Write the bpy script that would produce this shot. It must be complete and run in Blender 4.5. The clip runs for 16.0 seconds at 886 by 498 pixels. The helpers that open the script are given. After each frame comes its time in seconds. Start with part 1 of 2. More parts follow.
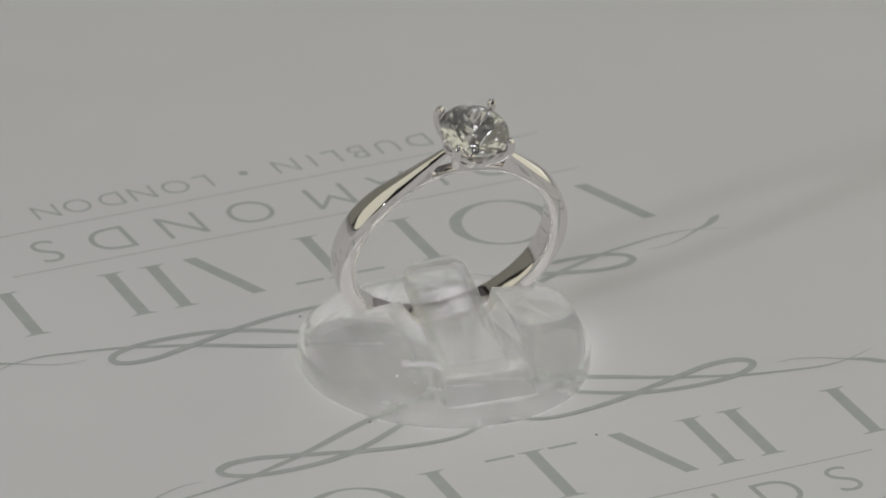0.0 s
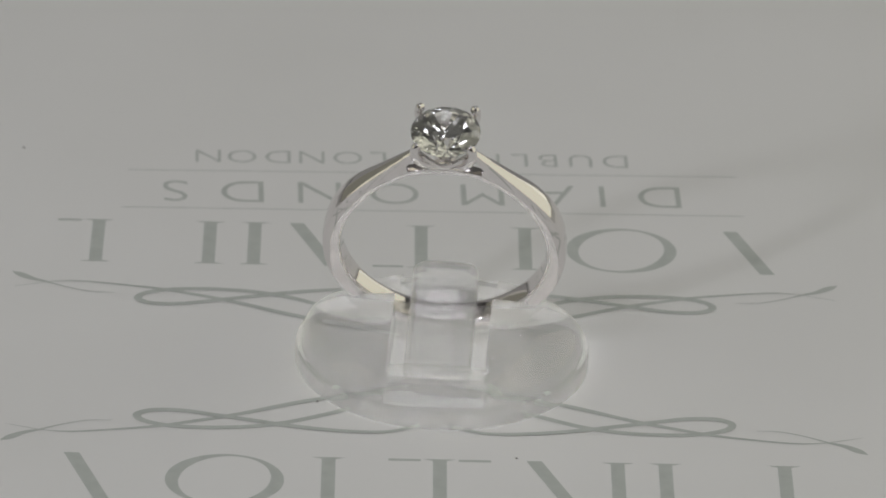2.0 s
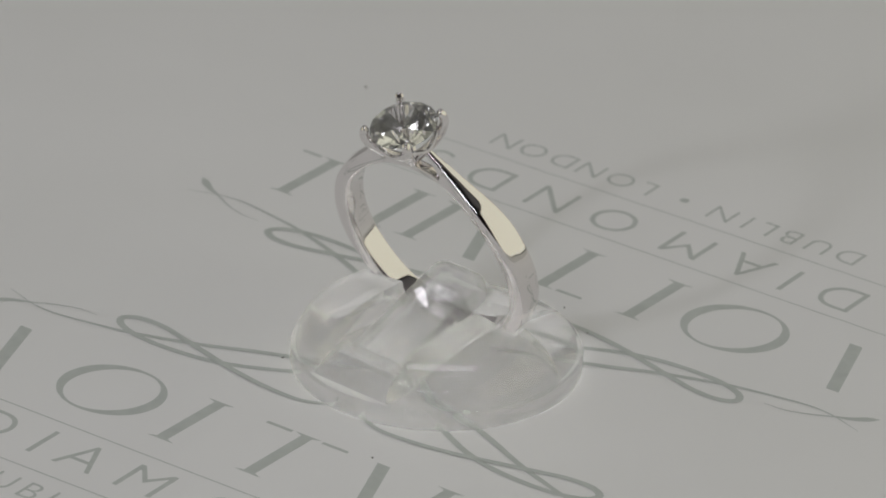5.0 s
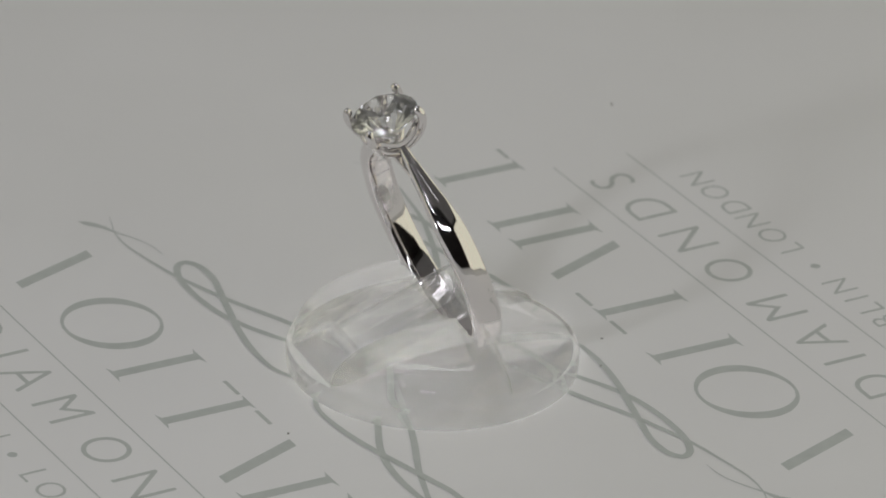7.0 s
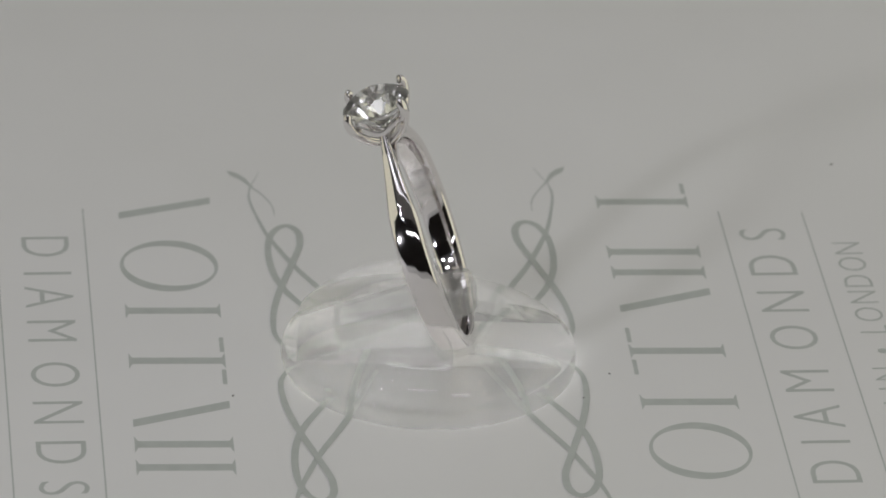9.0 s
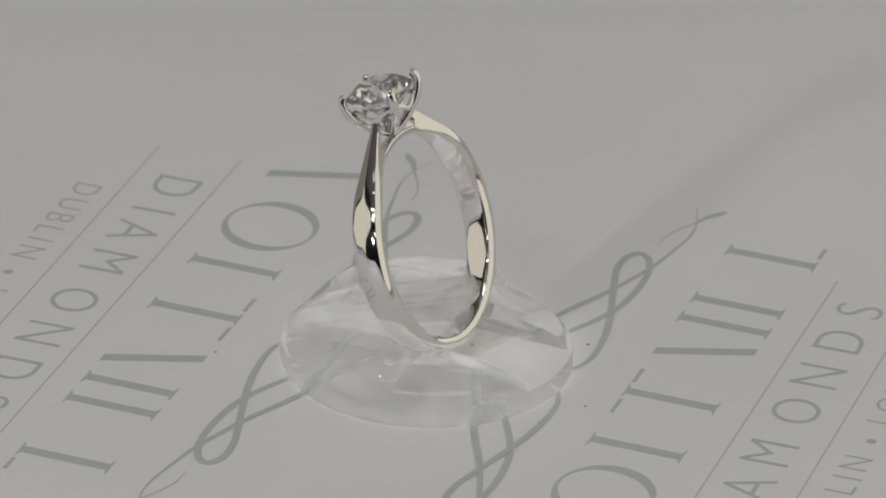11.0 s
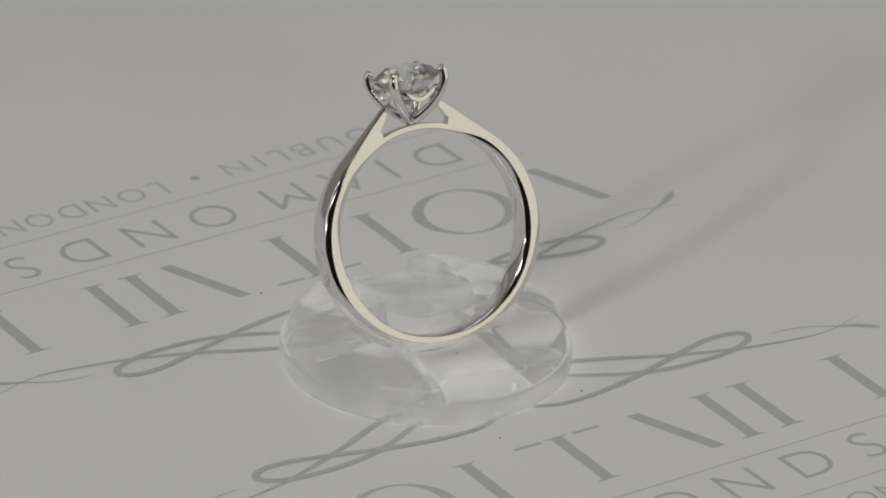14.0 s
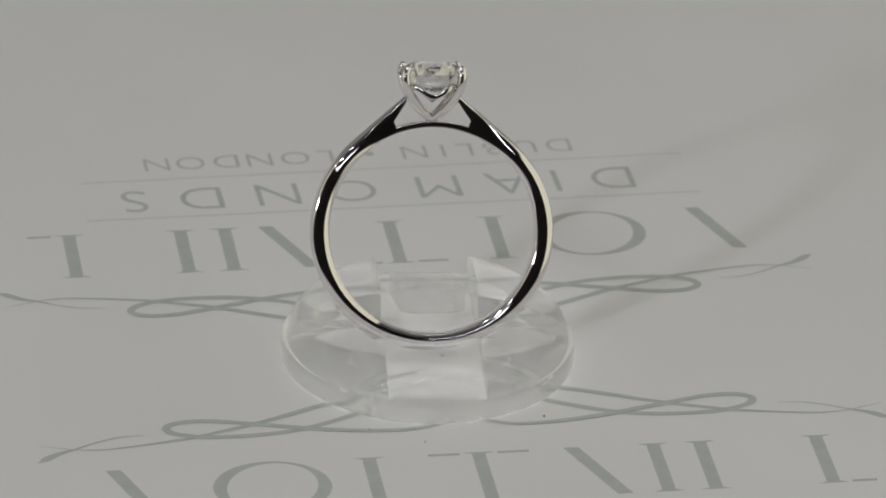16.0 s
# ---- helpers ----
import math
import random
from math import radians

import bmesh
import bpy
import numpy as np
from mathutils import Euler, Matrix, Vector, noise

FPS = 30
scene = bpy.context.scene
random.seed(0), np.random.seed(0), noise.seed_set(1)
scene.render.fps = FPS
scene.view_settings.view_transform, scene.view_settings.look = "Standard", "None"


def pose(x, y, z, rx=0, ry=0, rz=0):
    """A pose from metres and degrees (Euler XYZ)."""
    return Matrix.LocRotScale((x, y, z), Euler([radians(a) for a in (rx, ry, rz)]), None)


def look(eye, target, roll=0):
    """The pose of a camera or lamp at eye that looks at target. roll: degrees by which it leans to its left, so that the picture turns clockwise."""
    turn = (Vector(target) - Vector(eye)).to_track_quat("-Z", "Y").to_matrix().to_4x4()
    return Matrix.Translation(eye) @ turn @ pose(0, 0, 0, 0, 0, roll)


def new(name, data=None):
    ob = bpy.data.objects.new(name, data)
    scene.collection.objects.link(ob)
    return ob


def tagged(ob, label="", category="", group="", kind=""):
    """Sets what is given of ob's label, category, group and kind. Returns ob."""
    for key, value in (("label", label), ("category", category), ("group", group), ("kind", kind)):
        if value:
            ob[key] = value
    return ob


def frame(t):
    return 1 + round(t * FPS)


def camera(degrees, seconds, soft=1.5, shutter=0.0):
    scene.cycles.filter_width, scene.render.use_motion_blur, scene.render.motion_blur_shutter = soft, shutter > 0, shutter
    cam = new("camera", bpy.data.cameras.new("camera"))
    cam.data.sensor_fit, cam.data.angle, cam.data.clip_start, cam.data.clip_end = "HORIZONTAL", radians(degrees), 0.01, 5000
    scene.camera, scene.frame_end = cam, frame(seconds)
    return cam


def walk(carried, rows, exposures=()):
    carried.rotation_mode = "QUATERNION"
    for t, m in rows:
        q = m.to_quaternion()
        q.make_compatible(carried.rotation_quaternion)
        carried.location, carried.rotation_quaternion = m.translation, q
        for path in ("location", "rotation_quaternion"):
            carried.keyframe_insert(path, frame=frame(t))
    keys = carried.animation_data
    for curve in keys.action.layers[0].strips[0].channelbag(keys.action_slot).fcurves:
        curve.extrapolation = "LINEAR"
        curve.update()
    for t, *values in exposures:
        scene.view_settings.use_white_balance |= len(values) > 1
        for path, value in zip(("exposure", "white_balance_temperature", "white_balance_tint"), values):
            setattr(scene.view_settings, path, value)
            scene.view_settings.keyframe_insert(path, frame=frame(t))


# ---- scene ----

MM = 0.001
# the camera stands still on its tripod
EYE = Vector((0.0, -0.47442, 0.25158))
AIM = EYE + Vector((0.00070972, 0.8915552, -0.4529115))
cam = camera(8.1475, 16.0, soft=1.8)
# a close-up lens: sharp on the stone and the hoop, softer towards the far end of the sheet
cam.data.dof.use_dof, cam.data.dof.focus_distance, cam.data.dof.aperture_fstop = True, 0.527, 75
walk(cam, [(0.0, look(EYE, AIM, 2.0)), (16.0, look(EYE, AIM, 2.0))], exposures=[(0.0, -0.75), (16.0, -0.75)])


def turn_at(t):
    """The turntable's angle in degrees at t seconds: clockwise seen from above, once round in about half a minute."""
    s = t - 1.5
    return -12.44569 * s + 0.01178 * s * s


# ---- light ----
def dim_room():
    world = bpy.data.worlds.new("dim_room")
    world.use_nodes = True
    bg = world.node_tree.nodes["Background"]
    bg.inputs["Color"].default_value = (0.5, 0.52, 0.55, 1)
    bg.inputs["Strength"].default_value = 0.02
    scene.world = world


def area_lamp(name, eye, target, size, watts, colour, shape="DISK", size_y=None):
    data = bpy.data.lights.new(name, "AREA")
    data.shape, data.size, data.energy, data.color = shape, size, watts, colour
    if size_y:
        data.size_y = size_y
    ob = new(name, data)
    ob.matrix_world = look(eye, target)
    return ob


dim_room()
CREAM, COOL = (1.0, 0.975, 0.94), (0.90, 0.90, 0.97)
# the lit white panels of the photo tent round the turntable, open towards the camera
area_lamp("tent_panel_east", (0.28, -0.02, 0.21), (0, -0.02, 0.21), 0.78, 1.20, (1.0, 0.975, 0.78), "RECTANGLE", 0.41)
area_lamp("tent_panel_west", (-0.42, -0.13, 0.215), (0, -0.13, 0.215), 0.36, 0.47, (1.0, 0.975, 0.78), "RECTANGLE", 0.40)
area_lamp("tent_panel_west_back", (-0.42, 0.27, 0.265), (0, 0.27, 0.265), 0.38, 0.17, (1.0, 0.975, 0.80), "RECTANGLE", 0.52)
area_lamp("tent_panel_back", (0.0, 0.52, 0.265), (0, 0, 0.265), 1.02, 0.50, CREAM, "RECTANGLE", 0.52)
area_lamp("tent_panel_top", (-0.03, 0.03, 0.60), (-0.03, 0.0299, 0), 0.80, 0.24, CREAM, "RECTANGLE", 1.0)
for y, wide, watts in ((-0.15, 0.012, 0.06), (0.0, 0.10, 0.72), (0.15, 0.012, 0.06)):
    area_lamp("ceiling_strip", (0.0, y, 0.59), (0.0, y - 0.0001, 0), 0.40, watts, COOL, "RECTANGLE", wide)
# small lamps beside the camera
area_lamp("led_lamp", (-0.21, -0.29, 0.40), (0, 0, 0), 0.022, 0.21, COOL)
area_lamp("led_lamp_low", (-0.36, -0.46, 0.222), (0, 0, 0), 0.04, 1.0, COOL)
area_lamp("led_strip", (-0.03, -0.56, 0.42), (0, 0, 0), 0.30, 0.27, COOL, "RECTANGLE", 0.03)
for place in ((-0.255, -0.22, 0.41), (-0.165, -0.34, 0.385), (-0.25, -0.29, 0.35), (-0.17, -0.25, 0.44)):
    area_lamp("led_lamp_small", place, (0, 0, 0), 0.02, 0.06, COOL)


# ---- materials ----
def node_material(name):
    m = bpy.data.materials.new(name)
    m.use_nodes = True
    t = m.node_tree
    return m, t, t.nodes, t.links, t.nodes["Principled BSDF"]


def ramp(nodes, stops):
    r = nodes.new("ShaderNodeValToRGB")
    while len(r.color_ramp.elements) < len(stops):
        r.color_ramp.elements.new(0.5)
    for e, (p, c) in zip(r.color_ramp.elements, stops):
        e.position, e.color = p, (*c, 1)
    return r


def noise_tex(t, scale, detail=4.0, rough=0.55):
    n = t.nodes.new("ShaderNodeTexNoise")
    n.inputs["Scale"].default_value, n.inputs["Detail"].default_value, n.inputs["Roughness"].default_value = scale, detail, rough
    c = t.nodes.new("ShaderNodeTexCoord")
    t.links.new(c.outputs["Object"], n.inputs["Vector"])
    return n


def paper_material():
    m, t, nodes, links, b = node_material("white_laid_paper")
    big, fine = noise_tex(t, 18, 3), noise_tex(t, 900, 6)
    r = ramp(nodes, [(0.3, (0.765, 0.765, 0.755)), (0.7, (0.81, 0.81, 0.805))])
    links.new(big.outputs["Fac"], r.inputs["Fac"])
    links.new(r.outputs["Color"], b.inputs["Base Color"])
    bump = nodes.new("ShaderNodeBump")
    bump.inputs["Strength"].default_value, bump.inputs["Distance"].default_value = 0.12, 0.00003
    links.new(fine.outputs["Fac"], bump.inputs["Height"])
    links.new(bump.outputs["Normal"], b.inputs["Normal"])
    b.inputs["Roughness"].default_value = 0.62
    b.inputs["Specular IOR Level"].default_value = 0.35
    return m


def ink_material():
    m, t, nodes, links, b = node_material("grey_green_ink")
    n = noise_tex(t, 600, 5)
    r = ramp(nodes, [(0.25, (0.47, 0.50, 0.475)), (0.75, (0.54, 0.57, 0.54))])
    links.new(n.outputs["Fac"], r.inputs["Fac"])
    links.new(r.outputs["Color"], b.inputs["Base Color"])
    b.inputs["Roughness"].default_value = 0.6
    return m


def metal_material():
    m, t, nodes, links, b = node_material("polished_white_gold")
    n = noise_tex(t, 700, 5)
    r = ramp(nodes, [(0.3, (0.035, 0.035, 0.035)), (0.75, (0.085, 0.085, 0.085))])
    links.new(n.outputs["Fac"], r.inputs["Fac"])
    links.new(r.outputs["Color"], b.inputs["Roughness"])
    b.inputs["Base Color"].default_value = (0.815, 0.785, 0.785, 1)
    b.inputs["Metallic"].default_value = 1.0
    bump = nodes.new("ShaderNodeBump")
    bump.inputs["Strength"].default_value, bump.inputs["Distance"].default_value = 0.02, 0.00001
    wave = noise_tex(t, 260, 2)
    links.new(wave.outputs["Fac"], bump.inputs["Height"])
    links.new(bump.outputs["Normal"], b.inputs["Normal"])
    return m


def clear_material(name, ior, rough, tint, haze, see_through):
    """A clear solid: refracting, with a share of straight light and of white haze."""
    m, t, nodes, links, b = node_material(name)
    nodes.remove(b)
    out = nodes["Material Output"]
    glass = nodes.new("ShaderNodeBsdfGlass")
    glass.inputs["IOR"].default_value = ior
    glass.inputs["Color"].default_value = (*tint, 1)
    n = noise_tex(t, 300, 4)
    r = ramp(nodes, [(0.35, (rough, rough, rough)), (0.8, (rough * 2.2 + 0.002,) * 3)])
    links.new(n.outputs["Fac"], r.inputs["Fac"])
    links.new(r.outputs["Color"], glass.inputs["Roughness"])
    last = glass.outputs[0]
    for share, kind, colour in ((see_through, "ShaderNodeBsdfTransparent", (0.97, 0.97, 0.97)), (haze, "ShaderNodeBsdfDiffuse", (0.86, 0.86, 0.84))):
        if share <= 0:
            continue
        other, mix = nodes.new(kind), nodes.new("ShaderNodeMixShader")
        other.inputs["Color"].default_value = (*colour, 1)
        mix.inputs[0].default_value = share
        links.new(last, mix.inputs[1])
        links.new(other.outputs[0], mix.inputs[2])
        last = mix.outputs[0]
    links.new(last, out.inputs["Surface"])
    return m


def plain_material(name, dark, light, scale, rough):
    m, t, nodes, links, b = node_material(name)
    n = noise_tex(t, scale, 5)
    r = ramp(nodes, [(0.3, dark), (0.7, light)])
    links.new(n.outputs["Fac"], r.inputs["Fac"])
    links.new(r.outputs["Color"], b.inputs["Base Color"])
    b.inputs["Roughness"].default_value = rough
    return m


PAPER, INK, GOLD = paper_material(), ink_material(), metal_material()
ACRYLIC = clear_material("clear_acrylic", 1.49, 0.025, (0.98, 0.98, 0.975), 0.045, 0.32)
FROSTED = clear_material("frosted_acrylic", 1.49, 0.05, (0.98, 0.98, 0.975), 0.05, 0.30)
THIN = clear_material("thin_acrylic", 1.49, 0.05, (0.98, 0.98, 0.975), 0.09, 0.55)
# the stone's small diffuse white and see-through shares are added to brighten it
DIAMOND = clear_material("brilliant_diamond", 2.16, 0.0, (1, 1, 1), 0.025, 0.03)
DESK = plain_material("grey_desk", (0.50, 0.50, 0.49), (0.56, 0.56, 0.55), 30, 0.6)
WALL = plain_material("brown_grey_paint", (0.14, 0.125, 0.12), (0.19, 0.17, 0.165), 3, 0.85)
PALE = plain_material("light_grey_paint", (0.33, 0.33, 0.32), (0.38, 0.38, 0.37), 3, 0.85)
DUST = plain_material("dark_speck", (0.16, 0.15, 0.14), (0.26, 0.25, 0.23), 4000, 0.9)


# ---- mesh helpers ----
def mesh_of(bm, name, material, smooth=None):
    me = bpy.data.meshes.new(name)
    bmesh.ops.recalc_face_normals(bm, faces=bm.faces)
    bm.to_mesh(me)
    bm.free()
    me.materials.append(material)
    if smooth is not None:
        for p in me.polygons:
            p.use_smooth = True
        me.set_sharp_from_angle(angle=radians(smooth))
    return me


def part(name, bm, material, parent, label="", smooth=None, at=None):
    ob = new(name, mesh_of(bm, name, material, smooth))
    ob.parent = parent
    if at is not None:
        ob.matrix_basis = at
    if label:
        ob["label"] = label
    return ob


def loft(bm, sections, closed=True, caps=True):
    """Skins a row of closed sections of equal point count."""
    rings = [[bm.verts.new(p) for p in s] for s in sections]
    n = len(rings[0])
    pairs = list(zip(rings, rings[1:])) + ([(rings[-1], rings[0])] if closed else [])
    for a, b in pairs:
        for i in range(n):
            bm.faces.new((a[i], a[(i + 1) % n], b[(i + 1) % n], b[i]))
    if caps and not closed:
        bm.faces.new(rings[0][::-1])
        bm.faces.new(rings[-1])


def box(bm, x0, x1, y0, y1, z0, z1, m=None):
    vs = [bm.verts.new((x, y, z)) for z in (z0, z1) for x, y in ((x0, y0), (x1, y0), (x1, y1), (x0, y1))]
    for f in ((0, 3, 2, 1), (4, 5, 6, 7), (0, 1, 5, 4), (1, 2, 6, 5), (2, 3, 7, 6), (3, 0, 4, 7)):
        bm.faces.new([vs[i] for i in f])
    if m is not None:
        bmesh.ops.transform(bm, matrix=m, verts=vs)
    return vs


def curve_points(knots, steps=10):
    """A smooth line (Catmull-Rom) through knots of any dimension."""
    k = [np.array(p, float) for p in knots]
    k = [2 * k[0] - k[1]] + k + [2 * k[-1] - k[-2]]
    out = []
    for a, b, c, d in zip(k, k[1:], k[2:], k[3:]):
        for i in range(steps):
            s = i / steps
            out.append(0.5 * (2 * b + (c - a) * s + (2 * a - 5 * b + 4 * c - d) * s * s + (3 * b - a - 3 * c + d) * s ** 3))
    out.append(k[-2])
    return out


def tube(bm, line, radii, sides=10, flat=1.0):
    """A round bar along a line of points, with a radius at each."""
    line = [Vector(p) for p in line]
    sections, side = [], None
    for i, p in enumerate(line):
        way = (line[min(i + 1, len(line) - 1)] - line[max(i - 1, 0)]).normalized()
        if side is None:
            side = way.orthogonal().normalized()
        side = (side - way * side.dot(way)).normalized()
        up = way.cross(side)
        sections.append([p + (side * math.cos(a) + up * math.sin(a) * flat) * radii[i] for a in (2 * math.pi * j / sides for j in range(sides))])
    loft(bm, sections, closed=False)


# ---- the setting ----
def desk_and_walls():
    bm = bmesh.new()
    box(bm, -1.5, 1.5, -1.6, 1.5, -0.03, -0.0006)
    ob = new("ground", mesh_of(bm, "ground", DESK))
    tagged(ob, "matt light grey desk top under the printed sheet", "desk top", kind="structure")
    for name, b in (("wall_north", (-1.5, 1.5, 1.5, 1.55)), ("wall_south", (-1.5, 1.5, -1.65, -1.6)), ("wall_east", (1.5, 1.55, -1.65, 1.55)), ("wall_west", (-1.55, -1.5, -1.65, 1.55))):
        bm = bmesh.new()
        box(bm, *b, -0.03, 1.6)
        tagged(new(name, mesh_of(bm, name, WALL if name == "wall_south" else PALE)), "plain painted wall of the dim room", "wall", kind="structure")
    bm = bmesh.new()
    box(bm, -1.55, 1.55, -1.65, 1.55, 1.6, 1.65)
    tagged(new("ceiling", mesh_of(bm, "ceiling", PALE)), "plain light grey ceiling of the dim room", "ceiling", kind="structure")


# ---- the printed sheet ----
def sheet():
    """A sheet of paper with the printed mark twice, head to head, its middle on the axis."""
    root = new("printed_sheet")
    tagged(root, "white paper sheet printed twice with a grey-green ornamental letterhead", "paper sheet")
    bm = bmesh.new()
    n = 24
    grid = [[None] * (n + 1) for _ in range(n + 1)]
    for k in range(2):
        for i in range(n + 1):
            for j in range(n + 1):
                x, y = -0.105 + 0.21 * i / n, -0.1485 + 0.297 * j / n
                grid[i][j] = bm.verts.new((x, y, -0.00015 * (1 - k)))
        for i in range(n):
            for j in range(n):
                f = (grid[i][j], grid[i + 1][j], grid[i + 1][j + 1], grid[i][j + 1])
                bm.faces.new(f if k else f[::-1])
    part("paper", bm, PAPER, root, at=pose(0, 0, 0, 0, 0, 7.2))
    for dx, dy, angle in ((0.0, -18.3, 7.2), (0.8, -17.2, 187.2)):
        m = pose(0, 0, 0, 0, 0, angle) @ Matrix.Translation((dx * MM, dy * MM, 0.00001)) @ Matrix.Scale(MM, 4)
        letterhead(root, m)
    return root


def flat_shape(bm, points):
    bm.faces.new([bm.verts.new((x, y, 0)) for x, y in points])


def ribbon(bm, knots, steps=10):
    """A flat pen stroke: knots of (x, y, width)."""
    pts = curve_points(knots, steps)
    rows = []
    for i, p in enumerate(pts):
        lift = 0.035 * i / len(pts)
        d = pts[min(i + 1, len(pts) - 1)][:2] - pts[max(i - 1, 0)][:2]
        d = d / (np.linalg.norm(d) + 1e-9)
        s = np.array((-d[1], d[0])) * max(p[2], 0.03) / 2
        rows.append([bm.verts.new((*(p[:2] + s), lift)), bm.verts.new((*(p[:2] - s), lift))])
    for a, b in zip(rows, rows[1:]):
        bm.faces.new((a[0], a[1], b[1], b[0]))


def ink_part(name, bm, parent, m, label=""):
    bmesh.ops.transform(bm, matrix=m, verts=bm.verts)
    me = bpy.data.meshes.new(name)
    bmesh.ops.recalc_face_normals(bm, faces=bm.faces)
    for f in bm.faces:
        if f.normal.z < 0:
            f.normal_flip()
    bm.to_mesh(me)
    bm.free()
    me.materials.append(INK)
    ob = new(name, me)
    ob.parent = parent
    if label:
        ob["label"] = label
    return ob


def word_mesh(text, height):
    data = bpy.data.curves.new("word", "FONT")
    data.body, data.size, data.resolution_u, data.offset = text, 1.0, 6, -0.011
    ob = new("word", data)
    me = bpy.data.meshes.new_from_object(ob.evaluated_get(bpy.context.evaluated_depsgraph_get()))
    bpy.data.objects.remove(ob)
    bm = bmesh.new()
    bm.from_mesh(me)
    bpy.data.meshes.remove(me)
    xs, ys = [v.co.x for v in bm.verts], [v.co.y for v in bm.verts]
    k = height / (max(ys) - min(ys))
    bmesh.ops.translate(bm, vec=(-(min(xs) + max(xs)) / 2, -min(ys), 0), verts=bm.verts)
    bmesh.ops.scale(bm, vec=(k, k, 1), verts=bm.verts)
    return bm


def bar(bm, x0, y0, x1, y1, w):
    """A straight stroke with square ends level with its ends."""
    h = w / 2
    flat_shape(bm, [(x0 - h, y0), (x1 - h, y1), (x1 + h, y1), (x0 + h, y0)])


def letterhead(root, m):
    H = 8.3
    # the large mark, as plain bars and a ring of the strokes' size
    def mark(draw):
        bm = bmesh.new()
        draw(bm)
        for v in bm.verts:
            v.co.y += v.co.x * 0.014 + 0.2
        ink_part("printed_mark", bm, root, m, "plain grey-green printed shape")

    def ring_shape(bm):
        a = [2 * math.pi * i / 64 for i in range(64)]
        o = [bm.verts.new((-17.5 + 4.95 * math.cos(t), -4.15 + 4.35 * math.sin(t), 0)) for t in a]
        i_ = [bm.verts.new((-17.5 + 3.85 * math.cos(t - 0.12), -4.15 + 4.0 * math.sin(t), 0)) for t in a]
        for k in range(64):
            bm.faces.new((o[k], o[(k + 1) % 64], i_[(k + 1) % 64], i_[k]))

    def stem(x, flare=1.4, w=1.15):
        """An upright bar with flared ends, in one outline."""
        h, f = w / 2, 0.3
        return lambda bm: flat_shape(bm, [(x - flare, 0), (x + flare, 0), (x + h, -f), (x + h, -H + f), (x + flare, -H), (x - flare, -H), (x - h, -H + f), (x - h, -f)])

    def level(x0, x1, y):
        return lambda bm: flat_shape(bm, [(x0, y - 0.19), (x1, y - 0.19), (x1, y + 0.19), (x0, y + 0.19)])

    mark(lambda bm: bar(bm, -30.4, 0, -27.4, -H, 1.3))
    mark(ring_shape)
    mark(lambda bm: bar(bm, 8.3, 0, 11.6, -H, 1.3))
    for x in (-8.9, 0.4, 15.3, 19.3, 29.3):
        mark(stem(x))
    for x0, x1, y in ((-3.9, -1.2, -0.2), (2.0, 4.7, -0.2), (30.9, 33.0, -H + 0.2)):
        mark(level(x0, x1, y))
    # rules
    for x0, x1, y0, y1 in ((-28.8, 27.4, -11.7, -10.3), (-28.5, 27.2, -19.7, -17.9)):
        bm = bmesh.new()
        flat_shape(bm, [(x0, y0 - 0.07), (x1, y1 - 0.07), (x1, y1 + 0.07), (x0, y0 + 0.07)])
        ink_part("printed_rule", bm, root, m)
    # the words below
    tilt = math.atan2(1.6, 56)
    for text, height, y, xs in (("DIAMONDS", 4.2, -16.6, (-21.2, -16.0, -11.5, -5.1, 2.9, 9.7, 16.7, 22.8)),
                                ("DUBLIN", 2.5, -23.0, (-17.4, -14.2, -11.2, -8.6, -6.6, -3.9)),
                                ("LONDON", 2.5, -23.0, (4.4, 7.2, 10.5, 13.6, 16.9, 20.0))):
        for ch, x in zip(text, xs):
            bm = word_mesh(ch, height)
            bmesh.ops.transform(bm, matrix=Matrix.Translation((x, y + x * tilt, 0)) @ Matrix.Rotation(tilt, 4, "Z"), verts=bm.verts)
            ink_part("printed_letter", bm, root, m)
    bm = bmesh.new()
    flat_shape(bm, [(0.3 + 0.45 * math.cos(a), -21.9 + 0.45 * math.sin(a)) for a in (2 * math.pi * i / 16 for i in range(16))])
    ink_part("printed_dot", bm, root, m)
    # the pen flourish, the same on both sides
    strokes = [
        [(-36.5, 2.3, 0.05), (-35.7, 2.9, 0.75), (-34.6, 3.7, 0.55), (-33.2, 4.3, 0.25), (-31.3, 5.3, 0.16), (-29.3, 6.0, 0.12), (-27.3, 6.1, 0.06)],
        [(-36.2, 5.2, 0.05), (-34.6, 4.7, 0.1), (-33.0, 4.2, 0.14), (-30.5, 4.0, 0.22), (-27.0, 4.5, 0.28), (-23.5, 5.2, 0.4), (-20.0, 6.3, 0.5), (-16.5, 7.6, 0.55), (-13.0, 9.2, 0.6), (-9.8, 10.5, 0.6), (-6.0, 11.8, 0.55), (-2.2, 13.2, 0.4)],
        [(-7.2, 8.9, 0.6), (-9.8, 7.5, 0.6), (-12.6, 6.2, 0.62), (-15.6, 5.4, 0.62), (-19.0, 5.1, 0.6), (-22.3, 5.3, 0.6), (-24.6, 6.1, 0.65), (-25.2, 7.2, 0.7), (-23.9, 8.0, 0.65), (-21.4, 8.0, 0.6), (-18.6, 7.3, 0.6), (-15.6, 6.5, 0.6),
         (-12.2, 5.6, 0.6), (-8.2, 4.9, 0.55), (-4.4, 4.8, 0.45), (-2.0, 5.7, 0.4), (-1.3, 6.6, 0.2)],
    ]
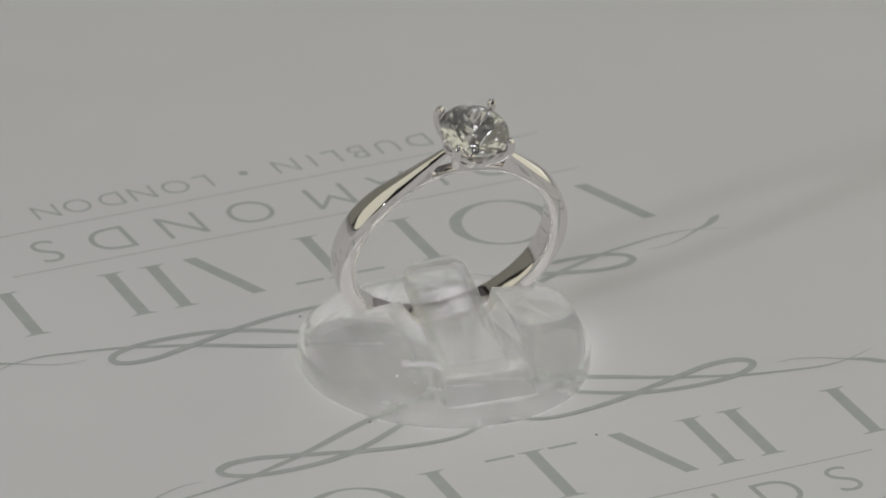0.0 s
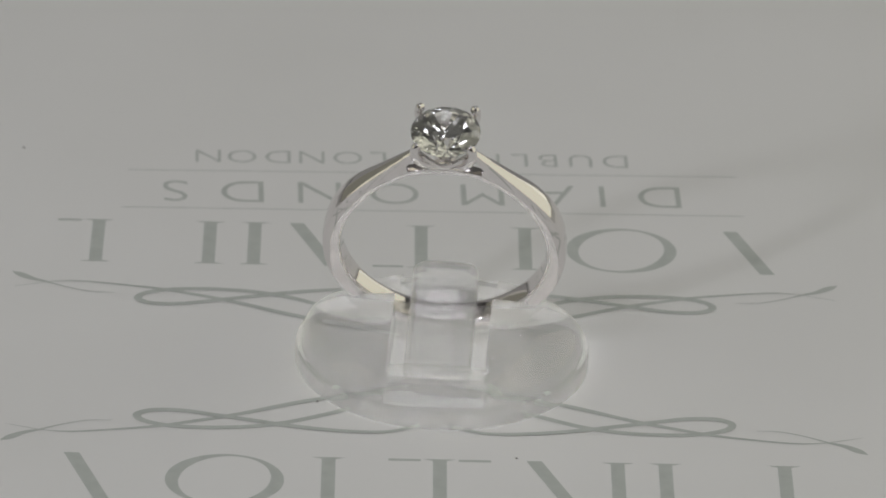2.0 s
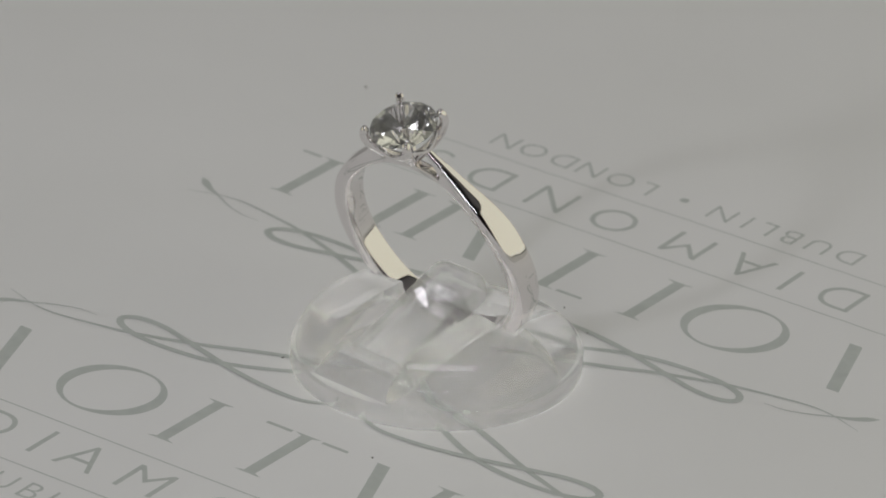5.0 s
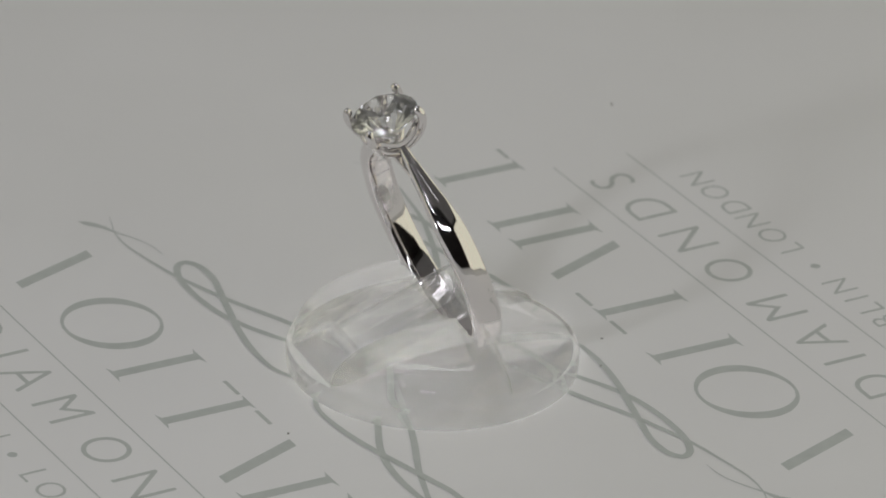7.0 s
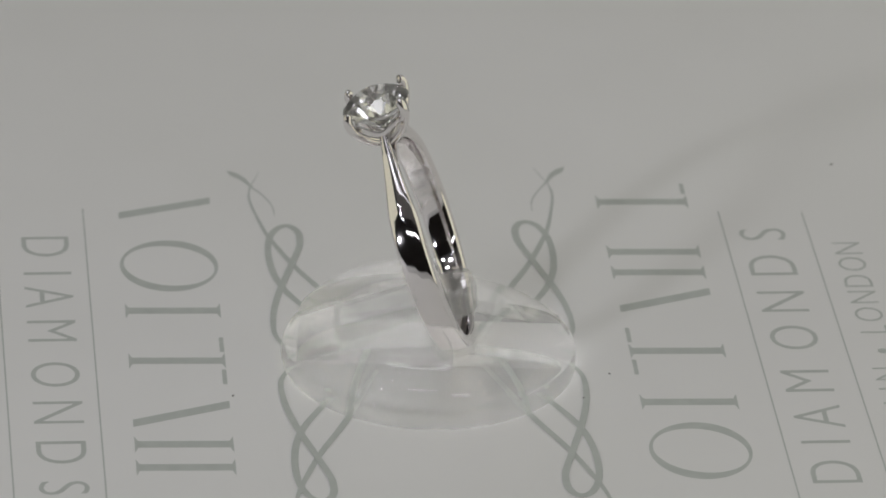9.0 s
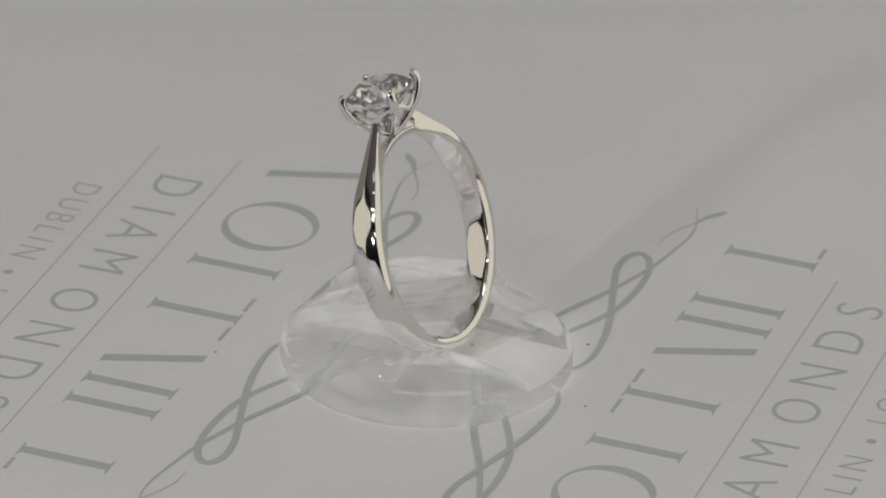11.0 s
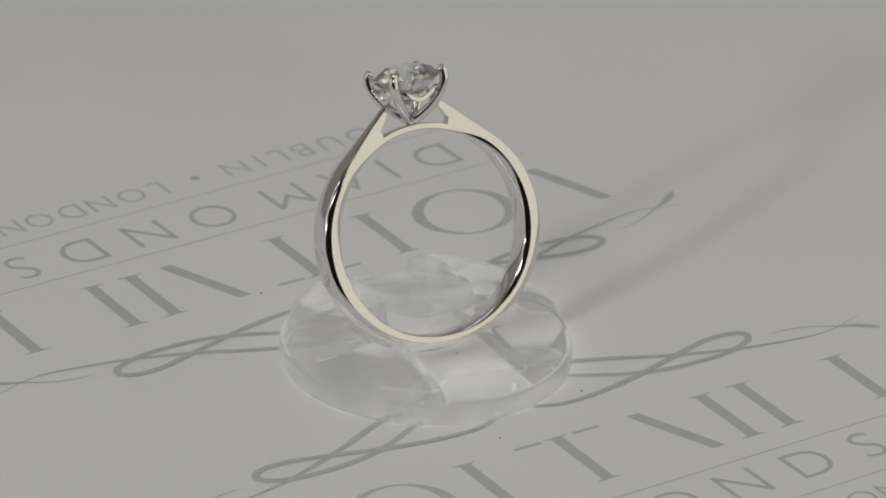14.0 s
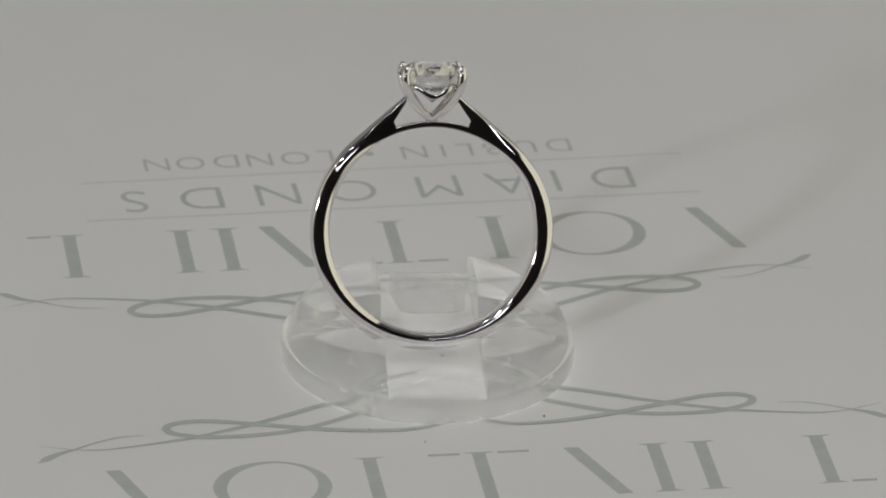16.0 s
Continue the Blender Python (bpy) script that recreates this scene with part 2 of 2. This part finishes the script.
    for knots in strokes:
        for side in (1, -1):
            bm = bmesh.new()
            ribbon(bm, [(side * x, y - 0.05 + side * x * 0.019, w) for x, y, w in knots], 12)
            ink_part("printed_flourish", bm, root, m @ Matrix.Translation((0, 0, 0.012 * strokes.index(knots))))


# ---- the clear ring stand ----
TILT = 20.42
MARK_AT = 3.6
STAND_AT = pose(0.65 * MM, -0.5 * MM, 0.00003, 0, 0, 3.24)


def solid(bm):
    me = bpy.data.meshes.new("solid")
    bmesh.ops.recalc_face_normals(bm, faces=bm.faces)
    bm.to_mesh(me)
    bm.free()
    return new("solid", me)


def carve(base, steps, edge=0.0):
    """base, cut by or joined with other solids in turn, its sharp edges rounded by edge; gives the finished mesh."""
    for how, tool in steps:
        mod = base.modifiers.new("cut", "BOOLEAN")
        mod.operation, mod.solver, mod.object = how, "EXACT", tool
    if edge:
        mod = base.modifiers.new("edge", "BEVEL")
        mod.width, mod.segments, mod.limit_method, mod.angle_limit = edge, 3, "ANGLE", radians(35)
    me = bpy.data.meshes.new_from_object(base.evaluated_get(bpy.context.evaluated_depsgraph_get()))
    for ob in [base] + [tool for _, tool in steps]:
        bpy.data.objects.remove(ob)
    return me


def turned(profile, seg=96):
    """A solid of revolution about z from (radius, height) pairs."""
    bm = bmesh.new()
    rows = []
    for r, z in profile:
        rows.append([bm.verts.new((0, 0, z))] if r == 0 else [bm.verts.new((r * math.cos(2 * math.pi * i / seg), r * math.sin(2 * math.pi * i / seg), z)) for i in range(seg)])
    for a, b in zip(rows, rows[1:]):
        for i in range(seg):
            j = (i + 1) % seg
            if len(a) == 1:
                bm.faces.new((a[0], b[j], b[i]))
            elif len(b) == 1:
                bm.faces.new((a[i], a[j], b[0]))
            else:
                bm.faces.new((a[i], a[j], b[j], b[i]))
    return solid(bm)


def stand():
    root = new("ring_stand")
    tagged(root, "clear acrylic ring display stand on the printed sheet", "ring stand")
    lean = pose(0, 0, 0, TILT, 0, 0)
    foot = [(0.0, 0.0), (12.45, 0.0), (12.62, 0.15), (12.65, 0.4), (12.65, 1.5), (12.58, 1.68), (12.4, 1.76)]
    upper = [(12.16, 1.8), (12.08, 2.6), (11.75, 3.4), (11.0, 4.2), (9.9, 4.95), (8.3, 5.6), (6.2, 6.1), (3.5, 6.4), (0.0, 6.5)]
    dome = turned(foot + upper)
    # behind the ring the dome is lower
    low = turned([(0.0, 1.0), (12.1, 1.0)] + [(r - 0.04, 1.8 + (z - 1.8) * 0.47) for r, z in upper[:-1]] + [(0.0, 4.04)])
    # a channel for the tongue runs from front to back; the low dome closes it in front
    bm = bmesh.new()
    box(bm, -4.2, 4.2, -14, 14, 1.79, 12)
    channel = solid(bm)
    bm = bmesh.new()
    box(bm, -14, 14, 2.0, 16, 1.79, 9)
    back = solid(bm)
    bm = bmesh.new()
    box(bm, -14, -4.2, 1.5, 14, 0, 9)
    box(bm, 4.2, 14, 1.5, 14, 0, 9)
    box(bm, -4.08, 4.08, -14, -7.7, 0, 9)
    kept = solid(bm)
    # the flat sloping face of the low front block
    bm = bmesh.new()
    box(bm, -4.14, 4.14, -8, 2, 0, 6, Matrix.Translation((0, -8.2, 3.75)) @ pose(0, 0, 0, 32, 0, 0))
    low = new("solid", carve(low, [("INTERSECT", kept), ("DIFFERENCE", solid(bm))]))
    # the groove in which the ring stands, in its plane
    bm = bmesh.new()
    groove_at = pose(0, -0.51, 11.84, TILT, 0, 0) @ Matrix.Rotation(radians(90), 4, "X")
    bmesh.ops.create_cone(bm, cap_ends=True, segments=96, radius1=10.55, radius2=10.55, depth=2.8, matrix=groove_at)
    groove = solid(bm)
    # the tongue, which passes through the ring and holds it down
    bm = bmesh.new()
    end = Matrix.Translation((0, 3.34, 8.17)) @ lean
    sections = []
    for inset, z in ((0.45, -2.2), (0.14, -2.08), (0.0, -1.75), (0.0, -0.5), (0.06, -0.25), (0.2, -0.08), (0.45, 0.0)):
        h, r = 2.85 - inset, 1.15
        arc = [(h - r + r * math.cos(radians(a)), -inset - r + r * math.sin(radians(a))) for a in range(0, 91, 15)]
        outline = arc + [(-x, y) for x, y in reversed(arc)] + [(-h, -12.4), (h, -12.4)]
        sections.append([Vector((x, y, z)) for x, y in outline])
    loft(bm, sections, closed=False)
    bmesh.ops.transform(bm, matrix=end, verts=bm.verts)
    tongue = solid(bm)
    pieces = (("body", carve(dome, [("DIFFERENCE", back), ("DIFFERENCE", channel), ("UNION", low), ("DIFFERENCE", groove)], 0.2)), ("tongue", carve(tongue, [])))
    for name, me in pieces:
        me.transform(Matrix.Scale(MM, 4))
        me.materials.clear()
        me.materials.append(THIN if name == "tongue" else ACRYLIC)
        for p in me.polygons:
            p.use_smooth = True
        me.set_sharp_from_angle(angle=radians(24))
        me.name = name
        ob = new(name, me)
        ob.parent = root
        ob.visible_shadow = False
    # a tiny raised mark on the rim, too small to read: plain bars
    for k, (wide, tall) in enumerate(((0.5, 0.75), (0.25, 0.75), (0.45, 0.6))):
        bm = bmesh.new()
        box(bm, -wide / 2, wide / 2, -0.08, 0.06, -tall / 2, tall / 2)
        a = MARK_AT + 3.4 * (k - 1)
        m = pose(0, 0, 0, 0, 0, a) @ Matrix.Translation((0, -12.66, 1.0))
        bmesh.ops.transform(bm, matrix=Matrix.Scale(MM, 4) @ m, verts=bm.verts)
        part("moulded_mark", bm, FROSTED, root)
    root.matrix_basis = STAND_AT
    return root


# ---- the ring ----
RI = 8.85
RING_AT = pose(0.61 * MM, -1.01 * MM, 11.84 * MM, 0, 0, 3.24) @ pose(0, 0, 0, TILT, 0, 0)


def smoothstep(a, b, x):
    s = min(max((x - a) / (b - a), 0), 1)
    return s * s * (3 - 2 * s)


def band_section(ri, ro, wi, wo, bulge=1.0, soft=1.0, peak=0.0):
    """Section in (width, radius): round inner edges, bulging sides, and an outside that is a low roof (peak) or gently crowned."""
    t = ro - ri
    k = min(soft, wo / 1.2, t / 1.3)
    drop = peak * wo
    half = [(0.0, ri - 0.04), (wi * 0.5, ri - 0.03), (wi - 0.24 * k, ri), (wi - 0.12 * k, ri + 0.045 * k), (wi - 0.05 * k, ri + 0.13 * k), (wi - 0.01, ri + 0.24 * k)]
    lo, hi = ri + 0.24 * k, ro - drop - 0.28 * k
    for s in (0.25, 0.5, 0.75):
        half.append((wi + (wo - wi) * s - 0.01 + 0.45 * bulge * k * s * (1 - s), lo + (hi - lo) * s))
    half += [(wo - 0.01, hi), (wo - 0.04 * k, ro - drop - 0.19 * k), (wo - 0.10 * k, ro - drop - 0.11 * k), (wo - 0.19 * k, ro - drop * 0.92 - 0.065 * k)]
    half += [(wo * 0.6, ro - drop * 0.6 - 0.03 * k), (wo * 0.2, ro - drop * 0.2 - 0.008), (wo * 0.07, ro - drop * 0.11), (0.0, ro - drop * 0.08)]
    return half + [(-w, r) for w, r in reversed(half[1:-1])]


def shoulder_peak(d):
    """How steep the roof of the shoulders is at d degrees from the stone; it fades out down the band."""
    return 0.22 - 0.18 * smoothstep(18, 70, d)


def shoulder_reach(d):
    """Outer radius at d degrees from the stone: round below, then along the tangent to the setting."""
    tip, at, hoop = 11.85, 11.0, 10.32
    meet = at + math.degrees(math.acos(hoop / tip))
    if d < meet:
        return hoop / math.cos(radians(meet - d))
    return hoop + 0.14 * smoothstep(meet, 92, d) - 0.5 * smoothstep(100, 180, d)


def shoulder_width(d):
    """Half the outer width at d degrees from the stone."""
    return 0.30 + 0.93 * smoothstep(2, 62, d) - 0.10 * smoothstep(90, 180, d)


def ring():
    root = new("engagement_ring")
    tagged(root, "polished white gold solitaire ring held leaning in the clear stand", "ring")
    # the band: round the finger, drawn out to the setting in two straight shoulders, with a thin bridge under the stone
    bm = bmesh.new()
    sections = []
    angles = [19.4 + (360 - 38.8) * i / 170 for i in range(171)]
    angles += [360 - 19.2 + 38.4 * i / 24 for i in range(25)]
    for d in angles:
        a = radians(d)
        off = abs((d + 180) % 360 - 180)
        ro = shoulder_reach(off) if off > 19.3 else 9.42
        half = shoulder_width(off) if off > 19.3 else 0.5 + (shoulder_width(19.4) - 0.5) * smoothstep(6, 19, off)
        sections.append([Vector((math.sin(a) * r, w, math.cos(a) * r)) * MM for w, r in band_section(RI, ro, half, half, smoothstep(20, 50, off), 1.0, shoulder_peak(off) if off > 19.3 else 0.0)])
    loft(bm, sections, closed=True)
    band = part("band", bm, GOLD, root, smooth=70)
    # the free tips of the shoulders, which meet the setting
    for side in (1, -1):
        bm = bmesh.new()
        secs = []
        m = 14
        for i in range(m + 1):
            s = i / m
            d = 20.5 + (10.6 - 20.5) * s
            a = radians(d)
            ro, w = shoulder_reach(d), shoulder_width(d)
            p = Vector((math.sin(a), 0, math.cos(a))) * ro
            q = Vector((3.4 + (2.12 - 3.4) * s, 0, 9.25 + (11.2 - 9.25) * s))
            out = (p - q).normalized()
            y = Vector((0, 1, 0))
            low = w
            f = shoulder_peak(d) * w
            sec = [q - y * low, q + y * low, p + y * w - out * (0.24 + f), p + y * w - out * (0.13 + f), p + y * (w - 0.07) - out * (0.04 + f), p + y * w * 0.45 - out * f * 0.5, p - out * f * 0.08, p - y * w * 0.45 - out * f * 0.5, p - y * (w - 0.07) - out * (0.04 + f), p - y * w - out * (0.13 + f), p - y * w - out * (0.24 + f)]
            secs.append([Vector((v.x * side, v.y, v.z)) * MM for v in sec])
        loft(bm, secs, closed=False)
        part("shoulder_tip", bm, GOLD, root, smooth=48)
    setting(root)
    stone(root)
    hallmarks(band)
    root.matrix_basis = RING_AT
    return root


def setting(root):
    """Four claws that open like a tulip from one foot, with a scalloped rail between them."""
    bm = bmesh.new()
    secs = []
    n = 96
    for i in range(n):
        a = 2 * math.pi * i / n
        dip = 0.5 * math.cos(4 * a)
        r, z = 2.42 - 0.18 * math.cos(4 * a), 12.05 - dip * 0.85
        for_sec = []
        for dr, dz in ((-0.14, -0.2), (0.14, -0.2), (0.19, 0.0), (0.14, 0.2), (-0.14, 0.2)):
            for_sec.append(Vector(((r + dr) * math.cos(a), (r + dr) * math.sin(a), z + dz)) * MM)
        secs.append(for_sec)
    loft(bm, secs, closed=True)
    rail = part("setting", bm, GOLD, root, "tulip setting with a scalloped rail", smooth=45)
    for sx, sy in ((-1, -1), (1, -1), (1, 1), (-1, 1)):
        bm = bmesh.new()
        knots = [(0.18, 9.75), (0.55, 10.05), (1.25, 10.75), (1.95, 11.75), (2.33, 12.7), (2.42, 13.35), (2.34, 13.85), (2.12, 14.05)]
        line = [Vector((sx * r, sy * r, z)) * MM for r, z in curve_points(knots, 5)]
        rad = [MM * (0.44 - 0.05 * smoothstep(0, 0.9, i / (len(line) - 1))) for i in range(len(line))]
        rad[-1] *= 0.5
        rad[-2] *= 0.86
        tube(bm, line, rad, 12)
        part("claw", bm, GOLD, rail, smooth=50)
    bm = bmesh.new()
    bmesh.ops.create_uvsphere(bm, u_segments=20, v_segments=10, radius=1)
    bmesh.ops.scale(bm, vec=(0.62 * MM, 0.62 * MM, 0.32 * MM), verts=bm.verts)
    bmesh.ops.translate(bm, vec=(0, 0, 9.75 * MM), verts=bm.verts)
    part("setting_foot", bm, GOLD, rail, smooth=60)


def stone(root):
    """A round brilliant: table, star, kite and girdle facets above, pavilion mains and halves below."""
    R, zg = 2.93, 13.45
    rt, crown, pav, girdle = R * 0.56, R * 2 * 0.152, R * 2 * 0.432, 0.10
    bm = bmesh.new()
    q, off = math.pi / 8, math.pi / 16

    def at(r, k, z):
        """A place at radius r and k sixteenths of the round."""
        return Vector((r * math.cos(off + q * k), r * math.sin(off + q * k), z))

    def on_plane(a, b, c, k):
        """The girdle point at k sixteenths whose height lies in the facet a, b, c."""
        n = (b - a).cross(c - a)
        p = at(R, k, 0)
        p.z = a.z - (n.x * (p.x - a.x) + n.y * (p.y - a.y)) / n.z
        return p

    rs, rl = R * 0.76, R * 0.24
    tables = [at(rt, 2 * i, crown) for i in range(8)]
    stars = [at(rs, 2 * i + 1, crown * (R - rs * math.cos(q)) / (R - rt)) for i in range(8)]
    lows = [at(rl, 2 * i + 1, -pav * (1 - rl * math.cos(q) / R)) for i in range(8)]
    upper_rim, lower_rim = [], []
    for i in range(8):
        for tip, rim in ((stars[i], upper_rim), (lows[i], lower_rim)):
            for k in (2 * i, 2 * i + 1):
                a, b = at(R, k, 0), at(R, k + 1, 0)
                rim += [a, on_plane(tip, a, b, k + 1 / 3), on_plane(tip, a, b, k + 2 / 3)]

    def vert(p, z):
        return bm.verts.new(Vector((p.x, p.y, zg + p.z + z)) * MM)

    table, star, low = [vert(p, girdle) for p in tables], [vert(p, girdle) for p in stars], [vert(p, 0) for p in lows]
    gt, gb = [vert(p, girdle) for p in upper_rim], [vert(p, 0) for p in lower_rim]
    culet = vert(Vector((0, 0, -pav)), 0)
    bm.faces.new(table)
    for i in range(8):
        j = (i + 1) % 8
        bm.faces.new((table[i], star[i], table[j]))
        bm.faces.new((table[i], star[i - 1], gt[6 * i], star[i]))
        bm.faces.new((gb[6 * i], low[i - 1], culet, low[i]))
        for h in (0, 3):
            bm.faces.new([star[i]] + [gt[(6 * i + h + k) % 48] for k in range(4)])
            bm.faces.new([low[i]] + [gb[(6 * i + h + k) % 48] for k in range(4)])
    for i in range(48):
        bm.faces.new((gt[i], gb[i], gb[(i + 1) % 48], gt[(i + 1) % 48]))
    part("diamond", bm, DIAMOND, root, "round brilliant-cut colourless diamond")


def hallmarks(root):
    """Tiny struck marks inside the band, too small to read: plain bars."""
    for k, d in enumerate((97, 100.5, 104, 107.5)):
        a = radians(d)
        bm = bmesh.new()
        box(bm, -0.28, 0.28, -0.3, 0.3, -0.02, 0.015)
        m = Matrix.Rotation(a, 4, "Y") @ Matrix.Translation((0, 0, RI - 0.02))
        bmesh.ops.transform(bm, matrix=Matrix.Scale(MM, 4) @ m, verts=bm.verts)
        part("hallmark", bm, GOLD, root)


def dust():
    """Specks of dust that lie on the sheet."""
    out = []
    rng = random.Random(4)
    for k, (x, y, s, *up) in enumerate(((-0.5, 3.3, 0.2, 1.9), (-8.85, -9.7, 0.13), (9.0, -16.65, 0.12), (-9.1, 10.2, 0.13), (5.8, 13.1, 0.12), (-42.3, 34.0, 0.16), (1.1, 15.15, 0.1))):
        bm = bmesh.new()
        bmesh.ops.create_icosphere(bm, subdivisions=1, radius=s * MM)
        for v in bm.verts:
            v.co *= rng.uniform(0.6, 1.3)
            v.co.z *= 0.5
        ob = new("dust_speck", mesh_of(bm, "dust_speck", DUST))
        tagged(ob, "tiny dark speck of dust on the paper", "speck", "dust on the sheet")
        ob.matrix_basis = pose(x * MM, y * MM, (s * 0.4 + sum(up)) * MM, 0, 0, 40 * k)
        out.append(ob)
    return out


desk_and_walls()
turning = [sheet(), stand(), ring(), *dust()]


# ---- movement ----
def motions():
    for thing in turning:
        rest = thing.matrix_basis.copy()
        walk(thing, [(0.5 * i, pose(0, 0, 0, 0, 0, turn_at(0.5 * i)) @ rest) for i in range(33)])


motions()
